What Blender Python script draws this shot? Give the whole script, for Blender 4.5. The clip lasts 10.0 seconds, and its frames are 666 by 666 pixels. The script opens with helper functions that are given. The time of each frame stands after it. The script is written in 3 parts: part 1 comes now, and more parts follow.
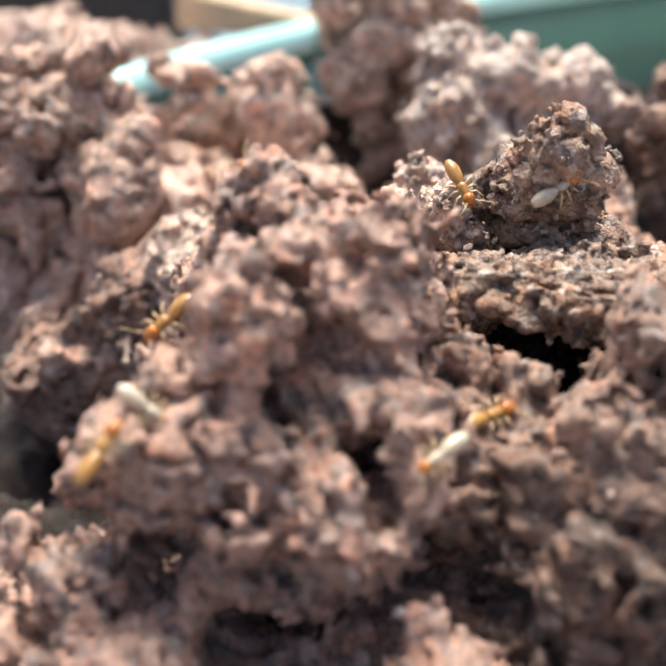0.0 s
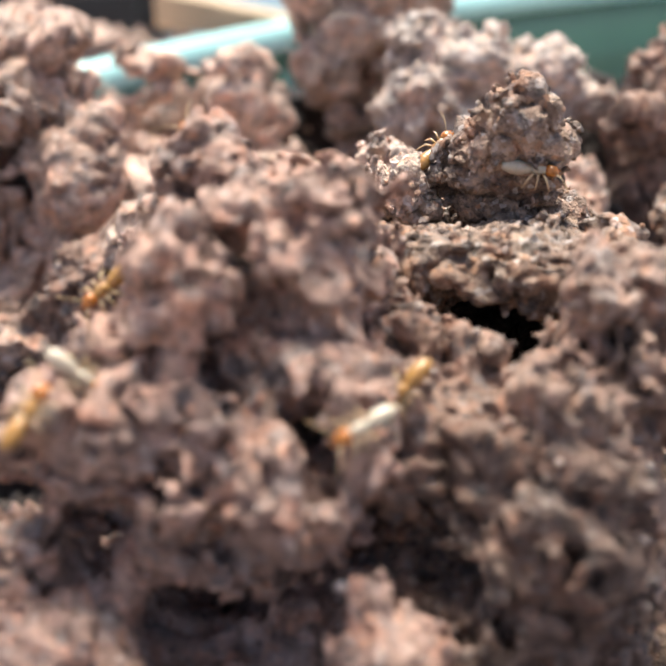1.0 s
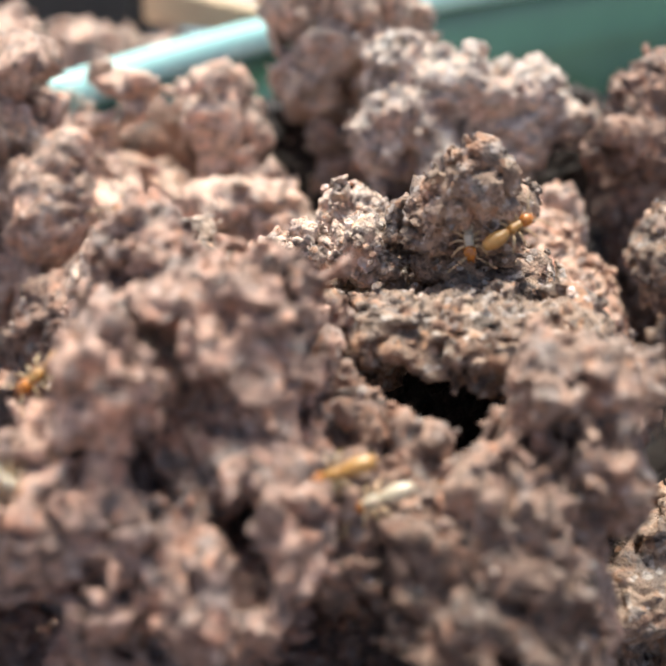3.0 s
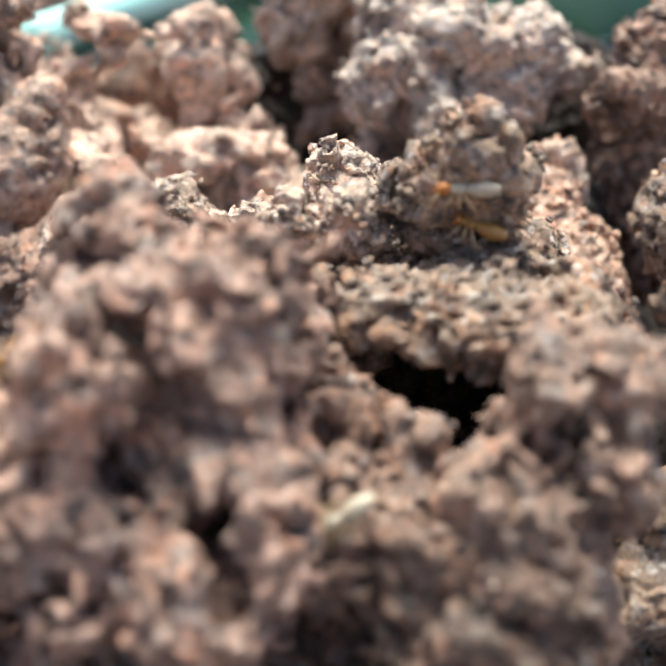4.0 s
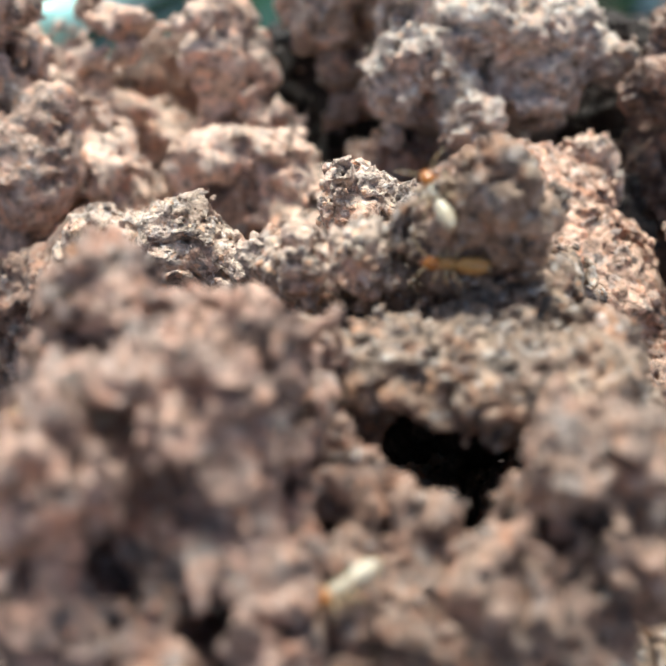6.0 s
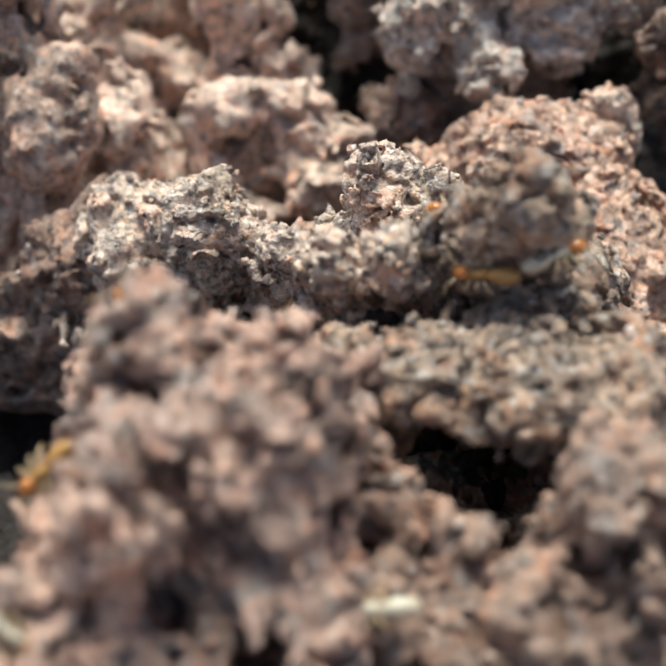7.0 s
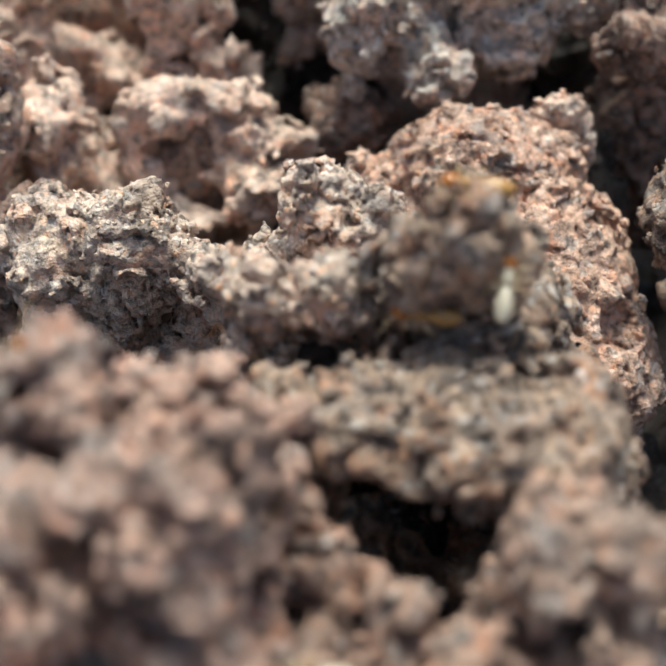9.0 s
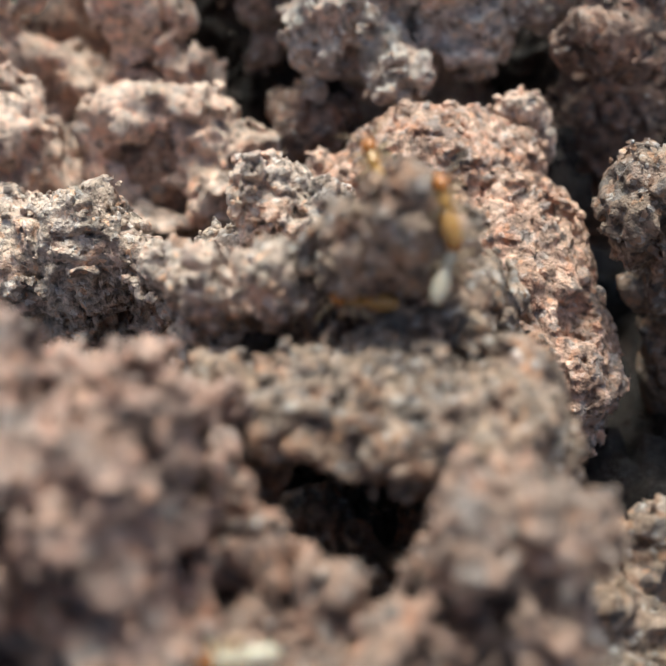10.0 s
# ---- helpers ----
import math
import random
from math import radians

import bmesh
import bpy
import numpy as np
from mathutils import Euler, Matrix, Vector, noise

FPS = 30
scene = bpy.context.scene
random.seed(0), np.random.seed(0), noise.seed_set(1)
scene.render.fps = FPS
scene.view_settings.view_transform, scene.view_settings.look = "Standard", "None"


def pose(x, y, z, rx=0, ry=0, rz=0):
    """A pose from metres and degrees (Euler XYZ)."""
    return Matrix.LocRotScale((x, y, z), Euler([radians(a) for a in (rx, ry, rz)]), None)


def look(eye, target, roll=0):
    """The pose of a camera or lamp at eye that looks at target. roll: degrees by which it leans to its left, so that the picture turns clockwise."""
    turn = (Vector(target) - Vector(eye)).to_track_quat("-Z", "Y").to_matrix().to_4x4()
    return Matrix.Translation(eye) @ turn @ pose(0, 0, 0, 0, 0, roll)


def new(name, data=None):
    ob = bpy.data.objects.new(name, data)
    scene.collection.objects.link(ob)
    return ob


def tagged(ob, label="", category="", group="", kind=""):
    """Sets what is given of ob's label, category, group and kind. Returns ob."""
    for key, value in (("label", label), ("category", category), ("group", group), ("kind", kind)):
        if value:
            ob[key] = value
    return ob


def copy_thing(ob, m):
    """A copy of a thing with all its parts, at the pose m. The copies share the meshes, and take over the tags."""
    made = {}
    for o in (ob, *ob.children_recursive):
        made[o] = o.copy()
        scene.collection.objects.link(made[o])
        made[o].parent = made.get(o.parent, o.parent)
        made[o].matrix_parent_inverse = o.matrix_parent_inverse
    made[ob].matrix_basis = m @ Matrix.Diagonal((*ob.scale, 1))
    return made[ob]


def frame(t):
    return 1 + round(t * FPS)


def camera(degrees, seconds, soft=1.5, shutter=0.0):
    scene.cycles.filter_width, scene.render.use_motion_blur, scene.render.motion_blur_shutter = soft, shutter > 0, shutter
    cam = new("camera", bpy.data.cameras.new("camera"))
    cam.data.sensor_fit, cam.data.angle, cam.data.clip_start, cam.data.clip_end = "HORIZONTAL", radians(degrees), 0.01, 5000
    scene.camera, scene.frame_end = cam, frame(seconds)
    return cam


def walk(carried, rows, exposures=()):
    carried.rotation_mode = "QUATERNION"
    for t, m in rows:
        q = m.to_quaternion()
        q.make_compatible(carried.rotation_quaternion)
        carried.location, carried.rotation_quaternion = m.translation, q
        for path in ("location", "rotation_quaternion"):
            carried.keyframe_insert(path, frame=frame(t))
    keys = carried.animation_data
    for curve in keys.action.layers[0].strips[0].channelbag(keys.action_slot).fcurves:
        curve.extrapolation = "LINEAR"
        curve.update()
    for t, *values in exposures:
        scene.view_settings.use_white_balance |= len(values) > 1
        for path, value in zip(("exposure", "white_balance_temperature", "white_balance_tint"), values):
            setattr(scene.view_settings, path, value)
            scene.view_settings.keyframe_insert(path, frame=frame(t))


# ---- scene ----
def mm(x, y, z):
    """A place given in millimetres."""
    return (x * 0.001, y * 0.001, z * 0.001)


# camera: a phone held close over the soil, focused about 85 mm ahead
cam = camera(30.0, 10.0, soft=1.8)
cam.data.dof.use_dof = True
cam.data.dof.focus_distance = 0.0865
cam.data.dof.aperture_fstop = 34.0
PATH = [
    (0.0, look(mm(-6.09, -79.94, 35.05), mm(-8.69, -0.20, 5.72), -0.87)),
    (0.5, look(mm(-4.39, -80.13, 33.67), mm(-7.00, -0.11, 5.13), -1.16)),
    (1.0, look(mm(-3.19, -78.55, 31.37), mm(-5.64, 1.68, 3.39), -0.88)),
    (1.5, look(mm(-2.07, -78.08, 30.76), mm(-5.04, 2.50, 3.87), -1.55)),
    (2.0, look(mm(-2.68, -78.77, 30.94), mm(-6.46, 2.07, 4.95), -1.78)),
    (2.5, look(mm(-2.66, -79.13, 30.80), mm(-6.70, 1.17, 3.24), -1.67)),
    (3.0, look(mm(0.98, -74.31, 37.56), mm(-2.60, 4.81, 6.71), -1.11)),
    (3.2, look(mm(0.51, -71.73, 37.09), mm(-2.65, 6.94, 5.05), -0.90)),
    (4.3, look(mm(1.33, -67.99, 38.22), mm(-1.48, 9.11, 2.56), -0.50)),
    (4.5, look(mm(2.46, -67.59, 37.86), mm(-0.87, 9.34, 1.86), -0.85)),
    (5.0, look(mm(2.37, -66.23, 39.15), mm(-1.93, 10.25, 2.30), -1.33)),
    (5.5, look(mm(2.24, -64.33, 41.19), mm(-3.14, 11.77, 3.69), -1.84)),
    (5.7, look(mm(2.90, -63.29, 41.53), mm(-2.88, 12.57, 3.62), -2.07)),
    (6.8, look(mm(1.44, -59.18, 49.24), mm(-4.61, 12.11, 3.34), -3.03)),
    (7.0, look(mm(0.71, -58.99, 50.81), mm(-4.99, 11.29, 3.33), -3.03)),
    (7.5, look(mm(0.06, -55.06, 51.53), mm(-4.41, 13.95, 2.11), -2.52)),
    (8.0, look(mm(-0.91, -53.06, 51.60), mm(-4.39, 15.82, 1.92), -1.94)),
    (8.5, look(mm(0.66, -53.65, 50.54), mm(-2.31, 15.43, 1.10), -1.35)),
    (9.0, look(mm(1.70, -52.54, 50.73), mm(-0.90, 16.85, 1.70), -1.16)),
    (9.5, look(mm(3.27, -52.96, 50.40), mm(0.68, 16.82, 1.93), -1.26)),
    (10.0, look(mm(5.48, -53.63, 48.80), mm(2.31, 16.74, 1.23), -2.42)),
]
walk(cam, PATH, exposures=[(0, 1.07, 6650, 9), (3.2, 1.0, 6550, 5), (4.3, 1.01, 6350, 1), (5.7, 0.87, 6250, 0), (7.0, 0.57, 6150, -2), (10, 0.47, 6150, -2)])

# light: soft daylight from above and behind the soil
world = bpy.data.worlds.new("sky")
scene.world = world
world.use_nodes = True
nt = world.node_tree
sky = nt.nodes.new("ShaderNodeTexSky")
sky.sky_type = "NISHITA"
sky.sun_disc = False
sky.sun_elevation = radians(78)
sky.air_density, sky.dust_density = 0.6, 4.0
sky.sun_rotation = radians(2)
nt.nodes["Background"].inputs["Strength"].default_value = 0.13
nt.links.new(sky.outputs["Color"], nt.nodes["Background"].inputs["Color"])
sun = new("sun", bpy.data.lights.new("sun", "SUN"))
sun.data.energy = 4.2
sun.data.angle = radians(30)
sun.data.color = (1.0, 0.93, 0.83)
sun.matrix_world = look((0.208 * math.sin(radians(2)), 0.208 * math.cos(radians(2)), 0.978), (0, 0, 0))

# ---- materials ----
def nodes_of(name):
    m = bpy.data.materials.new(name)
    m.use_nodes = True
    t = m.node_tree
    return m, t, t.nodes["Principled BSDF"]


def ramp(t, source, stops):
    r = t.nodes.new("ShaderNodeValToRGB")
    els = r.color_ramp.elements
    while len(els) < len(stops):
        els.new(0.5)
    for e, (at, col) in zip(els, stops):
        e.position, e.color = at, (*col, 1)
    t.links.new(source, r.inputs["Fac"])
    return r.outputs["Color"]


def noise_node(t, coord, size, detail=4.0, rough=0.6):
    """Noise whose features are about size metres across."""
    n = t.nodes.new("ShaderNodeTexNoise")
    n.inputs["Scale"].default_value, n.inputs["Detail"].default_value = 1 / size, detail
    n.inputs["Roughness"].default_value = rough
    t.links.new(coord, n.inputs["Vector"])
    return n.outputs["Fac"]


def cells(t, coord, size):
    v = t.nodes.new("ShaderNodeTexVoronoi")
    v.inputs["Scale"].default_value = 1 / size
    t.links.new(coord, v.inputs["Vector"])
    return v


def blend(t, fac, a, b, kind="MIX"):
    x = t.nodes.new("ShaderNodeMix")
    x.data_type, x.blend_type = "RGBA", kind
    for sock, val in ((x.inputs["Factor"], fac), (x.inputs["A"], a), (x.inputs["B"], b)):
        if isinstance(val, (int, float)):
            sock.default_value = val
        elif isinstance(val, tuple):
            sock.default_value = (*val, 1)
        else:
            t.links.new(val, sock)
    return x.outputs["Result"]


def soil(name, warm, dark, pale, speck=0.5, mix=1.0):
    """Crumbly soil: patches of two tones, dark and pale grains, fine relief."""
    m, t, b = nodes_of(name)
    co = t.nodes.new("ShaderNodeNewGeometry").outputs["Position"]
    patch = ramp(t, noise_node(t, co, 0.006, 5), [(0.35, dark), (0.62, warm)])
    tone = ramp(t, noise_node(t, co, 0.0024, 3), [(0.3, (0.78, 0.86, 0.9)), (0.42, (1.06, 1.06, 1.03)), (0.52, (1.0, 1.0, 1.0)), (0.6, (1.1, 0.95, 0.88)), (0.7, (1.2, 0.94, 0.8))])
    patch = blend(t, 1.0, patch, tone, "MULTIPLY")
    lump = t.nodes.new("ShaderNodeSeparateColor")
    wob = t.nodes.new("ShaderNodeVectorMath")
    wob.operation = "MULTIPLY_ADD"
    bend = t.nodes.new("ShaderNodeTexNoise")
    bend.inputs["Scale"].default_value = 1800
    t.links.new(co, bend.inputs["Vector"])
    t.links.new(bend.outputs["Color"], wob.inputs[0])
    wob.inputs[1].default_value = (0.0007, 0.0007, 0.0007)
    t.links.new(co, wob.inputs[2])
    t.links.new(cells(t, wob.outputs["Vector"], 0.0009).outputs["Color"], lump.inputs["Color"])
    patch = blend(t, ramp(t, lump.outputs["Red"], [(0.68, (0, 0, 0)), (0.95, (0.65 * mix,) * 3)]), patch, tuple(0.55 * sum(warm) / 3 * k for k in (1.02, 0.97, 0.97)))
    patch = blend(t, ramp(t, lump.outputs["Green"], [(0.74, (0, 0, 0)), (0.96, (0.75 * mix,) * 3)]), patch, tuple(1.15 * v for v in warm))
    patch = blend(t, ramp(t, lump.outputs["Blue"], [(0.78, (0, 0, 0)), (0.97, (0.62 * mix,) * 3)]), patch, tuple(0.45 * v for v in dark))
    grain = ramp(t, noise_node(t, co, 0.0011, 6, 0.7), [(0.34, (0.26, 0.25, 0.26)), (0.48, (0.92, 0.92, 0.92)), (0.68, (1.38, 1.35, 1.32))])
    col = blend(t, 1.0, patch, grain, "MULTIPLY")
    v = cells(t, co, 0.00045)
    sep = t.nodes.new("ShaderNodeSeparateColor")
    t.links.new(v.outputs["Color"], sep.inputs["Color"])
    palefac = ramp(t, sep.outputs["Red"], [(0.86, (0, 0, 0)), (0.96, (speck * 0.7, speck * 0.7, speck * 0.7))])
    col = blend(t, palefac, col, pale)
    darkfac = ramp(t, sep.outputs["Green"], [(0.9, (0, 0, 0)), (0.97, (0.5, 0.5, 0.5))])
    col = blend(t, darkfac, col, (0.06, 0.052, 0.05))
    orangefac = ramp(t, sep.outputs["Blue"], [(0.93, (0, 0, 0)), (0.97, (speck, speck, speck))])
    col = blend(t, orangefac, col, blend(t, 1.0, warm, (1.1, 0.85, 0.66), "MULTIPLY"))
    t.links.new(col, b.inputs["Base Color"])
    dull = ramp(t, noise_node(t, co, 0.0008), [(0.3, (0.42,) * 3), (0.7, (0.92,) * 3)])
    glint = ramp(t, lump.outputs["Blue"], [(0.04, (0.85,) * 3), (0.07, (0, 0, 0))])
    t.links.new(blend(t, glint, dull, (0.14, 0.14, 0.14)), b.inputs["Roughness"])
    b.inputs["Specular IOR Level"].default_value = 0.42
    bump = t.nodes.new("ShaderNodeBump")
    bump.inputs["Strength"].default_value, bump.inputs["Distance"].default_value = 1.0, 0.00034
    t.links.new(noise_node(t, co, 0.0004, 5, 0.7), bump.inputs["Height"])
    bump2 = t.nodes.new("ShaderNodeBump")
    bump2.inputs["Strength"].default_value, bump2.inputs["Distance"].default_value = 0.8, 0.00014
    bump2.invert = True
    t.links.new(cells(t, co, 0.00022).outputs["Distance"], bump2.inputs["Height"])
    t.links.new(bump.outputs["Normal"], bump2.inputs["Normal"])
    t.links.new(bump2.outputs["Normal"], b.inputs["Normal"])
    return m


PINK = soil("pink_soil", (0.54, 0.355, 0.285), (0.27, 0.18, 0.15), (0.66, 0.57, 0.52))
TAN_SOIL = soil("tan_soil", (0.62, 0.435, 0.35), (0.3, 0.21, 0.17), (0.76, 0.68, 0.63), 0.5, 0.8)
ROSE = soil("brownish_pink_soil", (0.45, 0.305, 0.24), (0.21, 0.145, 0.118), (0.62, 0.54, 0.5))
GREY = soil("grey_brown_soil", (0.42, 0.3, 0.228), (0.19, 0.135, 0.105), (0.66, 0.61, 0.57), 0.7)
# PALE, ASH: own pale tone plus the back's stronger light, put into the colour.
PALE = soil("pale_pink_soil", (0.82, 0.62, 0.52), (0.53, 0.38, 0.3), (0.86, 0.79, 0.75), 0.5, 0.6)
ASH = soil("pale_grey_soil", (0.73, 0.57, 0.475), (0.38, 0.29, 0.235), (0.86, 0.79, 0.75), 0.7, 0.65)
# Near black, so that gaps and the cavity read as shade by colour alone.
SHADE_SOIL = soil("shade_black_soil", (0.035, 0.024, 0.02), (0.015, 0.011, 0.01), (0.06, 0.05, 0.045), 0.15)
DARK_BROWN = soil("dark_brown_soil", (0.225, 0.148, 0.115), (0.09, 0.06, 0.05), (0.42, 0.36, 0.32))
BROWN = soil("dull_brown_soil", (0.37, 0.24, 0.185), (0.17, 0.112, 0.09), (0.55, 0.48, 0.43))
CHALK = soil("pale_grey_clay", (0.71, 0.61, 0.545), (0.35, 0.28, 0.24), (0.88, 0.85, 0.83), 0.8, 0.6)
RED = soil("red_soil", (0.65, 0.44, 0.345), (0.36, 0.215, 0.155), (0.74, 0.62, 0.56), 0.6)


# ---- soil shapes ----
rng = np.random.default_rng(7)
LATTICE = rng.uniform(-1, 1, (32, 32, 32)).astype(np.float32)
SPOTS = rng.uniform(0.1, 0.9, (32, 32, 32, 3)).astype(np.float32)


def lattice_cells(p):
    """Whole and broken part of each coordinate."""
    p = p.astype(np.float32)
    i = np.floor(p)
    return i.astype(np.int32), p - i


def smooth_noise(p):
    """Value noise, -1 to 1, with features one unit across."""
    i, f = lattice_cells(p)
    f = f * f * (3 - 2 * f)
    flat = LATTICE.ravel()
    x = [(i[:, 0] & 31) << 10, ((i[:, 0] + 1) & 31) << 10]
    y = [(i[:, 1] & 31) << 5, ((i[:, 1] + 1) & 31) << 5]
    z = [i[:, 2] & 31, (i[:, 2] + 1) & 31]
    row = []
    for a in (0, 1):
        for b in (0, 1):
            base = x[a] + y[b]
            u = flat[base + z[0]]
            row.append(u + (flat[base + z[1]] - u) * f[:, 2])
    u = row[0] + (row[1] - row[0]) * f[:, 1]
    v = row[2] + (row[3] - row[2]) * f[:, 1]
    return u + (v - u) * f[:, 0]


def grain_noise(p):
    """Distance to the nearest of scattered grain centres, about one per unit cell."""
    i, f = lattice_cells(p - 0.5)
    f = f + 0.5
    flat = SPOTS.reshape(-1, 3)
    best = np.full(len(p), 9.0, np.float32)
    x = [(i[:, 0] & 31) << 10, ((i[:, 0] + 1) & 31) << 10]
    y = [(i[:, 1] & 31) << 5, ((i[:, 1] + 1) & 31) << 5]
    z = [i[:, 2] & 31, (i[:, 2] + 1) & 31]
    for a in (0, 1):
        for b in (0, 1):
            base = x[a] + y[b]
            for c in (0, 1):
                q = flat[base + z[c]]
                q = (q[:, 0] + (a - f[:, 0])) ** 2 + (q[:, 1] + (b - f[:, 1])) ** 2 + (q[:, 2] + (c - f[:, 2])) ** 2
                np.minimum(best, q, out=best)
    return np.sqrt(best)


def net(d, low, step):
    """A surface through the zero level of the grid d: vertices and quads."""
    inside = d < 0
    nx, ny, nz = d.shape
    count = np.zeros((nx - 1, ny - 1, nz - 1), np.int8)
    corners = [(a, b, c) for a in (0, 1) for b in (0, 1) for c in (0, 1)]
    for a, b, c in corners:
        count += inside[a : nx - 1 + a, b : ny - 1 + b, c : nz - 1 + c]
    cell = np.argwhere((count > 0) & (count < 8))
    at = np.full(count.shape, -1, np.int32)
    at[tuple(cell.T)] = np.arange(len(cell))
    value = np.stack([d[tuple((cell + k).T)] for k in corners], 1)
    total, hits = np.zeros((len(cell), 3), np.float32), np.zeros(len(cell), np.float32)
    for n, k in enumerate(corners):
        for axis in range(3):
            if k[axis]:
                continue
            k2 = list(k)
            k2[axis] = 1
            n2 = corners.index(tuple(k2))
            u, v = value[:, n], value[:, n2]
            cut = (u < 0) != (v < 0)
            s = np.where(cut, u / np.where(cut, u - v, 1), 0)
            place = np.tile(np.array(k, np.float32), (len(cell), 1))
            place[:, axis] = s
            total += place * cut[:, None]
            hits += cut
    verts = (cell + total / hits[:, None]) * step + low
    quads = []
    for axis in range(3):
        p, q = [(1, 2), (2, 0), (0, 1)][axis]
        one, two = [slice(None)] * 3, [slice(None)] * 3
        one[axis], two[axis] = slice(0, -1), slice(1, None)
        u, v = inside[tuple(one)], inside[tuple(two)]
        e = np.argwhere(u != v)
        e = e[(e[:, p] > 0) & (e[:, q] > 0) & (e[:, p] < d.shape[p] - 1) & (e[:, q] < d.shape[q] - 1)]
        flip = u[tuple(e.T)]
        ids = []
        for da, db in ((-1, -1), (0, -1), (0, 0), (-1, 0)):
            c = e.copy()
            c[:, p] += da
            c[:, q] += db
            ids.append(at[tuple(c.T)])
        f = np.stack(ids, 1)
        f[~flip] = f[~flip][:, ::-1]
        quads.append(f[(f >= 0).all(1)])
    return verts, np.concatenate(quads)


def whole(verts, quads):
    """Leaves out the crumbs of surface that hang free of the largest pieces."""
    mark = np.arange(len(verts), dtype=np.int32)
    for _ in range(60):
        least = mark[quads].min(1)
        old = mark.copy()
        for k in range(4):
            np.minimum.at(mark, quads[:, k], least)
        mark = mark[mark]
        if (mark == old).all():
            break
    many = np.bincount(mark, minlength=len(verts))
    quads = quads[many[mark[quads[:, 0]]] > 600]
    used = np.unique(quads)
    place = np.zeros(len(verts), np.int32)
    place[used] = np.arange(len(used))
    return verts[used], place[quads]


def mesh_of(name, verts, quads, material):
    me = bpy.data.meshes.new(name)
    me.vertices.add(len(verts))
    me.vertices.foreach_set("co", (verts * 0.001).astype(np.float32).ravel())
    me.loops.add(quads.size)
    me.loops.foreach_set("vertex_index", quads.astype(np.int32).ravel())
    me.polygons.add(len(quads))
    me.polygons.foreach_set("loop_start", np.arange(0, quads.size, quads.shape[1], dtype=np.int32))
    me.polygons.foreach_set("use_smooth", np.ones(len(quads), bool))
    me.update(calc_edges=True)
    me.materials.append(material)
    return me


def ball(d):
    """Height of a round crumb at d from its centre, with steep sides."""
    return np.sqrt(np.maximum(0.72 - d * d, 0.01))


def relief(p, rough, grain):
    """How far the soil stands out of its rounded form, in mm, at places p in mm."""
    bend = smooth_noise(p / 1.3 + 7.7)
    p = p + np.stack([0.5 * bend, -0.35 * bend, 0.45 * smooth_noise(p / 1.1 + 15.2)], 1).astype(np.float32)
    fold = smooth_noise(p / 4.3 + 5.1)
    crack = np.maximum(0.22 - np.abs(smooth_noise(p / 3.1 + 20.3)), 0) + 0.7 * np.maximum(0.2 - np.abs(smooth_noise(p / 1.5 + 2.9)), 0)
    edge = 0.45 - np.abs(smooth_noise(p / 1.25 + 13.3)) + 0.5 * (0.45 - np.abs(smooth_noise(p / 0.55 + 8.1)))
    out = 1.3 * fold + 0.6 * smooth_noise(p / 1.8) + 0.45 * edge + 0.2 * smooth_noise(p / 0.38 + 4.4) - 5.6 * crack
    pore = np.maximum(0.34 - grain_noise(p / 3.0 + 2.2), 0) / 0.34
    loose = np.clip(0.75 + 1.0 * smooth_noise(p / 4.6 + 11.1), 0.2, 1.4)
    big = ball(grain_noise(p / (2.3 * grain) + 3.9))
    crumb = ball(grain_noise(p / (1.05 * grain) + 1.7))
    fine = ball(grain_noise(p * np.array([1.3, 0.9, 1.0], np.float32) / (0.5 * grain) + 6.1))
    return rough * (out - 0.9 * pore + grain * (0.8 * (big - 0.55) + loose * (1.35 * (crumb - 0.55) + 0.75 * (fine - 0.55))))


def knobs(lumps, each, dice):
    """Smaller lumps that stick out of the given ones, and hollows between them."""
    out, holes = [], []
    for x, y, z, rx, ry, rz in lumps:
        for n in range(each):
            v = dice.normal(size=3)
            v[2] = abs(v[2]) * 0.9 if v[2] < -0.3 else v[2]
            v /= np.linalg.norm(v)
            size = min(rx, ry, rz) * dice.uniform(0.16, 0.42)
            way = size * dice.uniform(0.75, 1.3, 3)
            c = np.array([x, y, z]) + v * np.array([rx, ry, rz])
            if n % 5 in (2, 4):
                holes.append((*(c - v * size * 0.1), *(way * 0.85)))
            else:
                out.append((*(c - v * size * 0.35), *way))
    return out, holes


